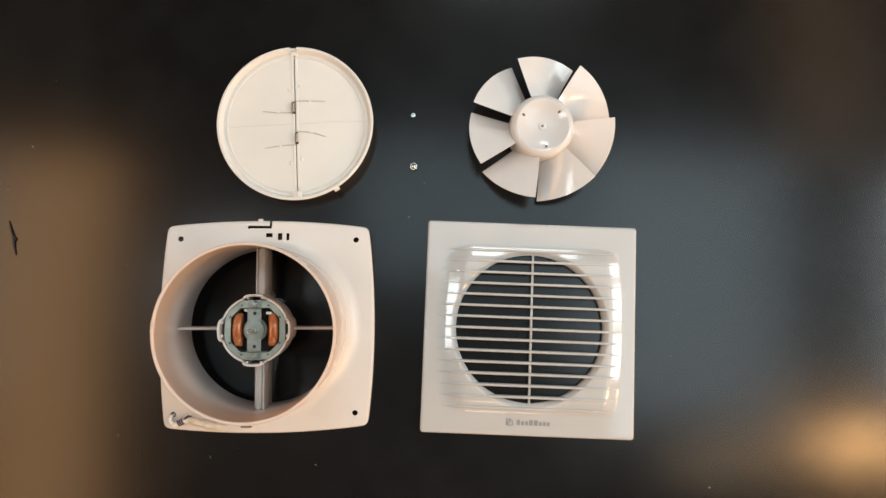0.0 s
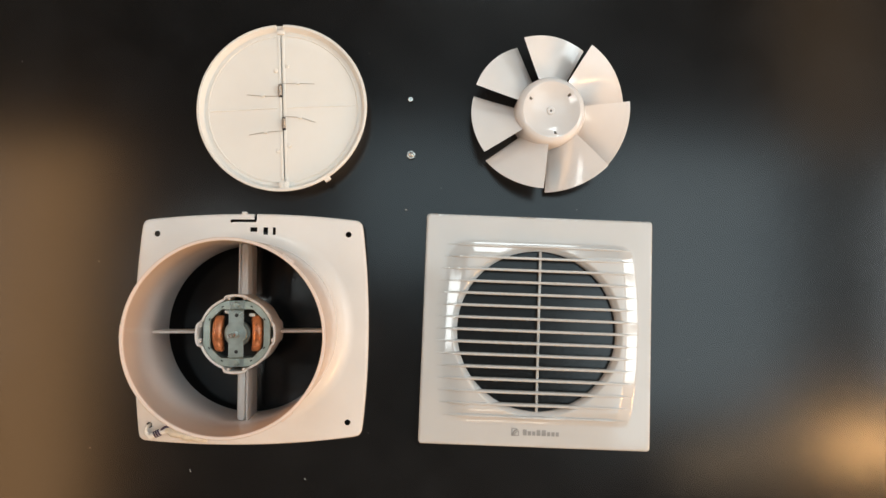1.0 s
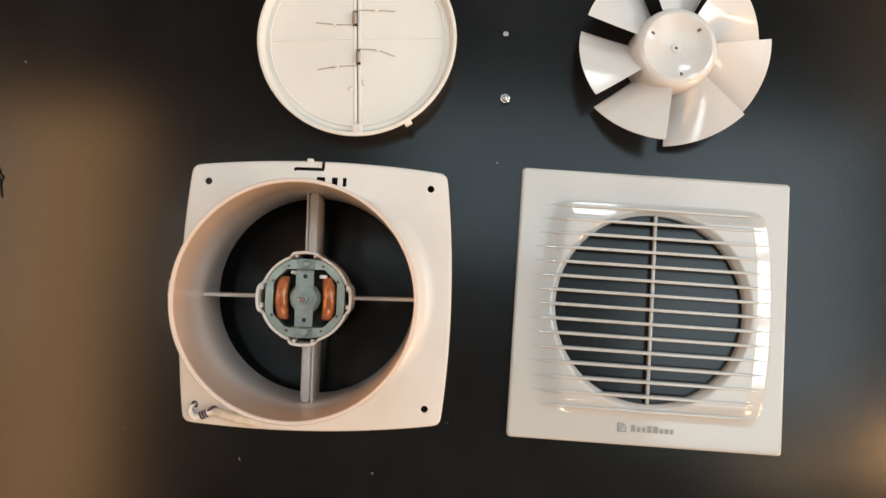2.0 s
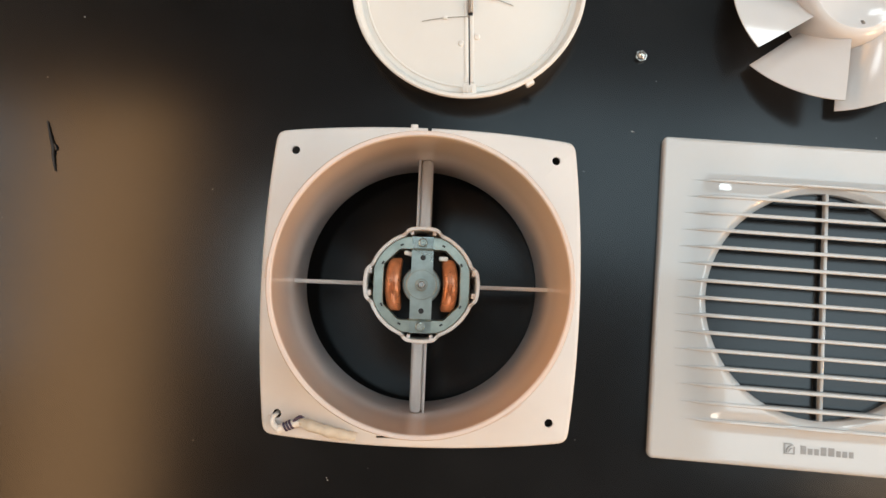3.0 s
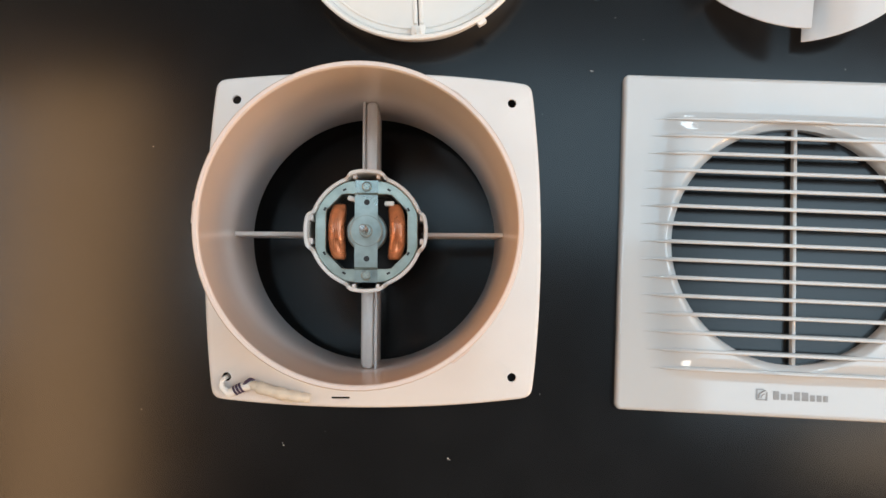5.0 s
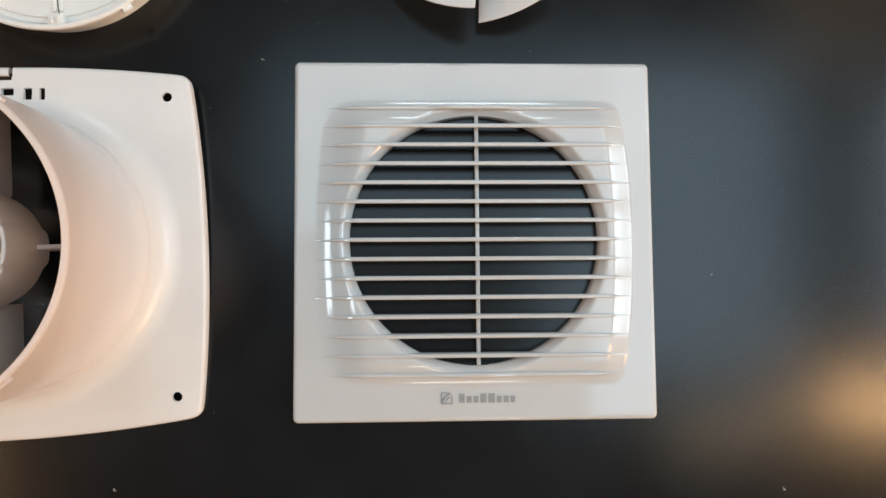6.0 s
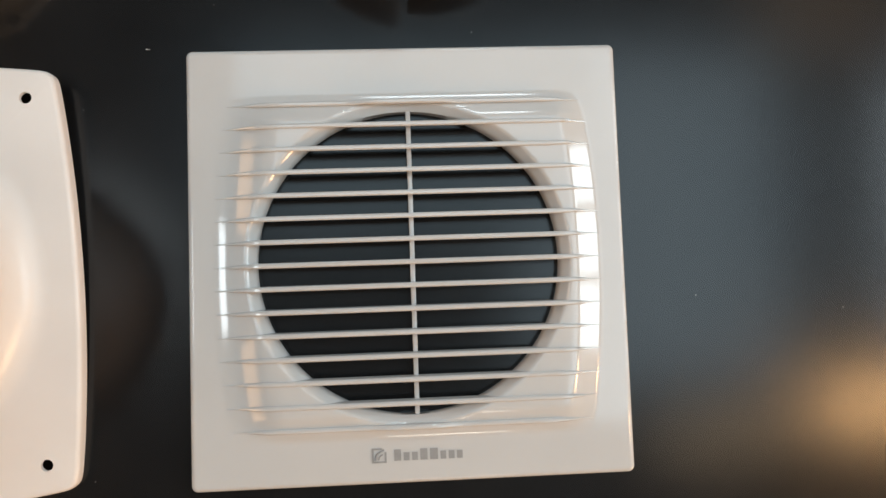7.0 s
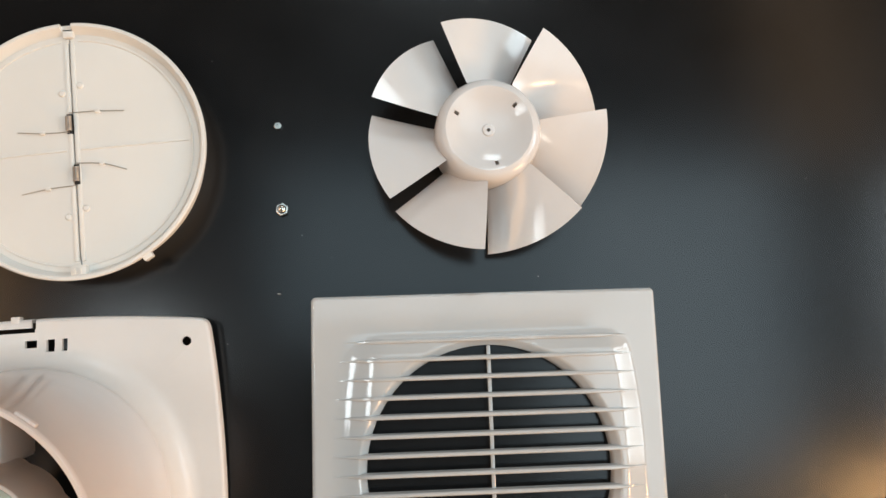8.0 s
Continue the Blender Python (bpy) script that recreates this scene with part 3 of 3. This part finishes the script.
# ---- back-draught shutter disc ----
def build_shutter():
    s = thing("shutter_disc", pose(-0.1255, 0.1670, 0, 0, 0, 4.8), "round cream-white plastic shutter with two sprung flaps", "shutter")
    R, H = 0.0746, 0.0215
    bm = bmesh.new()
    lathe(bm, [(R - 0.0078, 0.0015), (R - 0.0078, 0.0135), (R - 0.0052, 0.0153), (R - 0.0034, H - 0.0026), (R - 0.0028, H - 0.0006), (R - 0.0022, H), (R - 0.0007, H), (R, H - 0.0008), (R - 0.0006, H - 0.0044), (R - 0.0030, H - 0.0062), (R - 0.0056, 0.0060), (R - 0.0060, 0.0), (R - 0.0078, 0.0)], 160, closed=True)
    cut = box(bmesh.new(), -0.0032, 0.0032, R - 0.012, R + 0.004, H - 0.0030, H + 0.01)
    part("ring", carved(bm, cut, 40), M_SHUTTER, s)
    part("axle_seat", box(bmesh.new(), -0.0030, 0.0030, R - 0.0075, R - 0.0025, H - 0.0075, H - 0.0030, 0.0004), M_SHUTTER, s)
    part("axle_seat", box(bmesh.new(), -0.0042, 0.0042, -R + 0.0018, -R + 0.0085, H - 0.0062, H - 0.0006, 0.0005), M_SHUTTER, s)
    for x in (-0.0016, 0.0016):
        part("peg", box(bmesh.new(), x - 0.0006, x + 0.0006, -R + 0.0035, -R + 0.0066, H - 0.001, H + 0.0006, 0.0002), M_SHUTTER, s)
    part("lug", box(bmesh.new(), R - 0.003, R + 0.0024, -0.0028, 0.0028, 0.0160, 0.0205, 0.0008, Matrix.Rotation(radians(-60), 4, "Z")), M_SHUTTER, s)
    FC, FE = 0.0171, 0.0157

    def level(x, y=0.0):
        return FC + (FE - FC) * ease(max((abs(x) - 0.004) / 0.064, (math.hypot(x, y) - 0.058) / 0.010))

    for sgn in (-1, 1):
        bm = bmesh.new()
        fr = R - 0.0053
        top, bot = [], []
        ny, nx = 44, 14
        for i in range(ny + 1):
            y = fr * math.sin(math.pi * (i / ny - 0.5)) * 0.998
            x0, x1 = 0.0004, max(0.0009, math.sqrt(max(0.0, fr * fr - y * y)))
            row = []
            for k in range(nx + 1):
                x = x0 + (x1 - x0) * k / nx
                row.append((sgn * x, y, level(x, y)))
            top.append([bm.verts.new(p) for p in row])
            bot.append([bm.verts.new((p[0], p[1], p[2] - 0.0016)) for p in row])
        for g, flip in ((top, sgn < 0), (bot, sgn > 0)):
            for a, b in zip(g, g[1:]):
                for k in range(nx):
                    q = (a[k], a[k + 1], b[k + 1], b[k])
                    bm.faces.new(q[::-1] if flip else q)
        loop_t = [r[0] for r in top] + top[-1][1:] + [r[-1] for r in top[-2::-1]] + top[0][-2:0:-1]
        loop_b = [r[0] for r in bot] + bot[-1][1:] + [r[-1] for r in bot[-2::-1]] + bot[0][-2:0:-1]
        for i in range(len(loop_t)):
            j = (i + 1) % len(loop_t)
            bm.faces.new((loop_t[i], loop_t[j], loop_b[j], loop_b[i]))
        flap = part("flap", bm, M_SHUTTER, s)
        bm = bmesh.new()
        rows = [(sgn * (0.0040 + 0.060 * k / 12)) for k in range(13)]
        tube(bm, [(x, 0.0002, level(x) + 0.0001) for x in rows], 0.0006, 6)
        part("crease", bm, M_SHUTTER, flap)
        er = R - 0.0088
        arc = [(sgn * er * math.cos(a), er * math.sin(a)) for a in np.linspace(-1.50, 1.50, 49)]
        part("edge_bead", tube(bmesh.new(), [(x, y, level(x, y) + 0.0002) for x, y in arc], 0.0007, 6), M_SHUTTER, flap)
        part("hinge_edge", box(bmesh.new(), *(sorted((sgn * 0.0007, sgn * 0.0030))), -R + 0.0110, R - 0.0105, FC - 0.003, FC + 0.0006, 0.0005), M_SHUTTER, flap)
        for y in (0.0360, -0.0360):
            d = mesh_of(lathe(bmesh.new(), [(0, 0.0010), (0.0014, 0.0009), (0.0020, 0.0003), (0.0021, -0.0008)], 20), 40)
            d.transform(Matrix.Translation((sgn * 0.0050, y + 0.002 * sgn, FC)))
            part("boss", d, M_SHUTTER, flap)
    # black strip that puts the shade of the gap between the flaps into colour
    bm = box(bmesh.new(), -0.0005, 0.0005, -R + 0.010, R - 0.010, FC - 0.0060, FC - 0.0030)
    part("gap_strip", bm, M_DARK, s, "black strip for the dark gap between the flaps")
    for cx, cy, legs in ((-0.0016, 0.0156, ((-0.031, 0.0136, -0.003), (0.0288, 0.0207, 0.004))), (0.0010, -0.0141, ((0.0283, -0.0139, 0.004), (-0.030, -0.0226, -0.004)))):
        spring = bmesh.new()
        helix = [(cx + 0.0014 * math.cos(a), cy + 0.0084 * (a / (22 * math.pi)) - 0.0042, FC + 0.0022 + 0.0014 * math.sin(a)) for a in np.linspace(0, 22 * math.pi, 200)]
        tube(spring, helix, 0.00042, 6)
        # solid black block gives the shade of the slot below the coil
        part("spring_slot", box(bmesh.new(), cx - 0.0015, cx + 0.0015, cy - 0.0058, cy + 0.0058, FC - 0.001, FC + 0.0011, 0.0002), M_DARK, s, "black block for the shaded slot under the spring")
        ob = part("spring", spring, M_SPRING, s, "thin steel torsion spring", smooth=60)
        for lx, ly, off in legs:
            y0 = cy + off * 1.6
            mx, my = cx + (lx - cx) * 0.52, (y0 * 0.75 + ly * 0.25)
            tube(leg := bmesh.new(), smooth_path([(cx, y0, FC + 0.0012), (mx, my, level(mx) + 0.0011), (lx, ly, level(lx) + 0.0006)], 6), 0.00027, 6)
            part("spring_leg", leg, M_SPRING, ob)
            part("clip", box(bmesh.new(), mx - 0.0014, mx + 0.0014, my - 0.0010, my + 0.0010, level(mx) - 0.0004, level(mx) + 0.0018, 0.0004), M_SHUTTER, ob, "small white clip")
    return s


build_shutter()


# ---- fan wheel ----
def build_fan():
    f = thing("impeller", pose(0.1092, 0.1708, 0), "milky white plastic fan wheel with seven curved blades", "impeller")
    HR, HT = 0.0303, 0.0335
    bm = bmesh.new()
    lathe(bm, [(0.0290, 0.0), (0.0292, HT - 0.0060), (0.0270, HT - 0.0030), (0.0235, HT - 0.0030), (0.0190, HT - 0.0072), (0.0090, HT - 0.0092), (0.0052, HT - 0.0092), (0.0, HT - 0.0092),
               (0.0, HT - 0.0048), (0.0030, HT - 0.0048), (0.0038, HT - 0.0056), (0.0085, HT - 0.0052), (0.0150, HT - 0.0040), (0.0195, HT - 0.0024), (0.0225, HT - 0.0010), (0.0245, HT - 0.0003), (0.0262, HT - 0.0008), (0.0280, HT - 0.0020), (0.0292, HT - 0.0038), (0.0299, HT - 0.0062), (HR, HT - 0.0095), (HR + 0.0008, 0.0)], 112)
    bmesh.ops.remove_doubles(bm, verts=bm.verts, dist=1e-6)
    bmesh.ops.holes_fill(bm, edges=[e for e in bm.edges if e.is_boundary])
    cut = bmesh.new()
    lathe(cut, [(0, 0.01), (0.0011, 0.01), (0.0011, 0.06), (0, 0.06)], 16)
    for a in (41.5, 152.5, -79.5):
        box(cut, 0.0189, 0.0217, -0.0010, 0.0010, 0.01, 0.06, 0, Matrix.Rotation(radians(a), 4, "Z"))
    bmesh.ops.recalc_face_normals(bm, faces=bm.faces)
    part("hub", carved(bm, cut, 35), M_FAN, f, "glossy domed plastic hub")
    part("hub_core", lathe(bmesh.new(), [(0, 0.002), (0.024, 0.002), (0.024, 0.012), (0, 0.012)], 40), M_DARK, f)
    A0, A1, RO = 63.8, 111.6, 0.0685
    nr, na = 12, 16
    bm = bmesh.new()
    top, bot = [], []
    for i in range(nr + 1):
        r = 0.0298 + (RO - 0.0298) * i / nr
        a, b = [], []
        for k in range(na + 1):
            t = k / na
            ang = radians(A0 + (A1 - A0) * t + 1.0 * (1 - i / nr))
            z = 0.0095 + 0.0210 * (t + 0.10 * math.sin(math.pi * t)) * (1.0 - 0.05 * (1 - i / nr))
            a.append(bm.verts.new((r * math.cos(ang), r * math.sin(ang), z)))
            b.append(bm.verts.new((r * math.cos(ang) + 0.0006 * math.sin(ang), r * math.sin(ang) - 0.0006 * math.cos(ang), z - 0.0013)))
        top.append(a)
        bot.append(b)
    for g, flip in ((top, False), (bot, True)):
        for p, q in zip(g, g[1:]):
            for k in range(na):
                c = (p[k], q[k], q[k + 1], p[k + 1])
                bm.faces.new(c[::-1] if flip else c)
    lt = [r[0] for r in top] + top[-1][1:] + [r[-1] for r in top[-2::-1]] + top[0][-2:0:-1]
    lb = [r[0] for r in bot] + bot[-1][1:] + [r[-1] for r in bot[-2::-1]] + bot[0][-2:0:-1]
    for i in range(len(lt)):
        j = (i + 1) % len(lt)
        bm.faces.new((lt[i], lt[j], lb[j], lb[i]))
    first = part("blade", bm, M_FAN, f, "pitched milky plastic blade", smooth=50)
    for k in range(1, 7):
        b = new("blade", first.data)
        b.parent = f
        b.matrix_basis = Matrix.Rotation(2 * math.pi * k / 7, 4, "Z")
        tagged(b, "pitched milky plastic blade")
    return f


build_fan()


# ---- two nuts ----
def build_nut(x, y, across, high, dome, turn, label):
    n = thing("nut", pose(x, y, 0, 0, 0, turn), label, "nut", "loose nuts on the table")
    ro = across / math.sqrt(3)
    bm = prism(bmesh.new(), [(ro * math.cos(math.pi / 3 * k), ro * math.sin(math.pi / 3 * k)) for k in range(6)], 0, high, high * 0.12)
    if not dome:
        cut = lathe(bmesh.new(), [(0, 0.0010), (across * 0.22, 0.0010), (across * 0.22, 0.02), (0, 0.02)], 20)
        part("hex_body", carved(bm, cut, 25), M_NICKEL, n)
    else:
        part("hex_body", bm, M_NICKEL, n, smooth=25)
        q = across * 0.40
        part("dome", lathe(bmesh.new(), [(q, high - 0.0002)] + [(q * math.cos(a), high + q * 0.9 * math.sin(a)) for a in np.linspace(0.05, math.pi / 2 - 0.02, 8)] + [(0, high + q * 0.9)], 28), M_NICKEL, n, "polished dome")
    return n


build_nut(-0.0140, 0.1840, 0.0041, 0.0022, False, 12, "small plain silver hex nut lying on the table")
build_nut(-0.0115, 0.1330, 0.0068, 0.0032, True, 20, "silver domed cap nut lying on the table")

# ---- scratch and dust on the table ----
# the scratch in the tabletop, modelled as a thin raised dark rod
scratch = thing("table_scratch", pose(-0.396, 0.052, 0), "short dark irregular scratch on the black table", "scrap")
pts = smooth_path([(-0.0050, 0.0130, 0.0006), (-0.0015, 0.0030, 0.0010), (0.0012, -0.0040, 0.0012), (0.0022, -0.0110, 0.0009), (0.0048, -0.0200, 0.0006)], 7)
tube(bm := bmesh.new(), pts, 0.0011, 8, [0.35 + 0.65 * math.sin(math.pi * i / (len(pts) - 1)) + 0.18 * math.sin(i * 2.1) for i in range(len(pts))])
part("scratch_line", bm, M_SCRATCH, scratch)
tube(bm := bmesh.new(), smooth_path([(0.0008, -0.0020, 0.0010), (0.0030, -0.0035, 0.0012), (0.0036, -0.0060, 0.0008)], 5), 0.0007, 6)
part("scratch_branch", bm, M_SCRATCH, scratch)

rnd = random.Random(11)
bm = bmesh.new()
spots = [(-0.385, 0.138), (-0.091, -0.154), (0.277, -0.160), (-0.014, 0.084), (-0.191, -0.151), (-0.405, 0.095)]
spots += [(rnd.uniform(-0.45, 0.45), rnd.uniform(-0.28, 0.32)) for _ in range(26)]
for i, (x, y) in enumerate(spots):
    s = 0.0006 if i < 5 else rnd.uniform(0.00015, 0.00035)
    for _ in range(3 if i < 5 else 1):
        bmesh.ops.create_icosphere(bm, subdivisions=1, radius=s * rnd.uniform(0.5, 1.0), matrix=Matrix.Translation((x + rnd.uniform(-1.6, 1.6) * s, y + rnd.uniform(-1.6, 1.6) * s, s * 0.3)) @ Matrix.Diagonal((1, rnd.uniform(0.5, 1), 0.4, 1)))
tagged(part("dust", bm, M_DUST, None), "pale dust specks scattered over the black tabletop", "dust", kind="stuff")
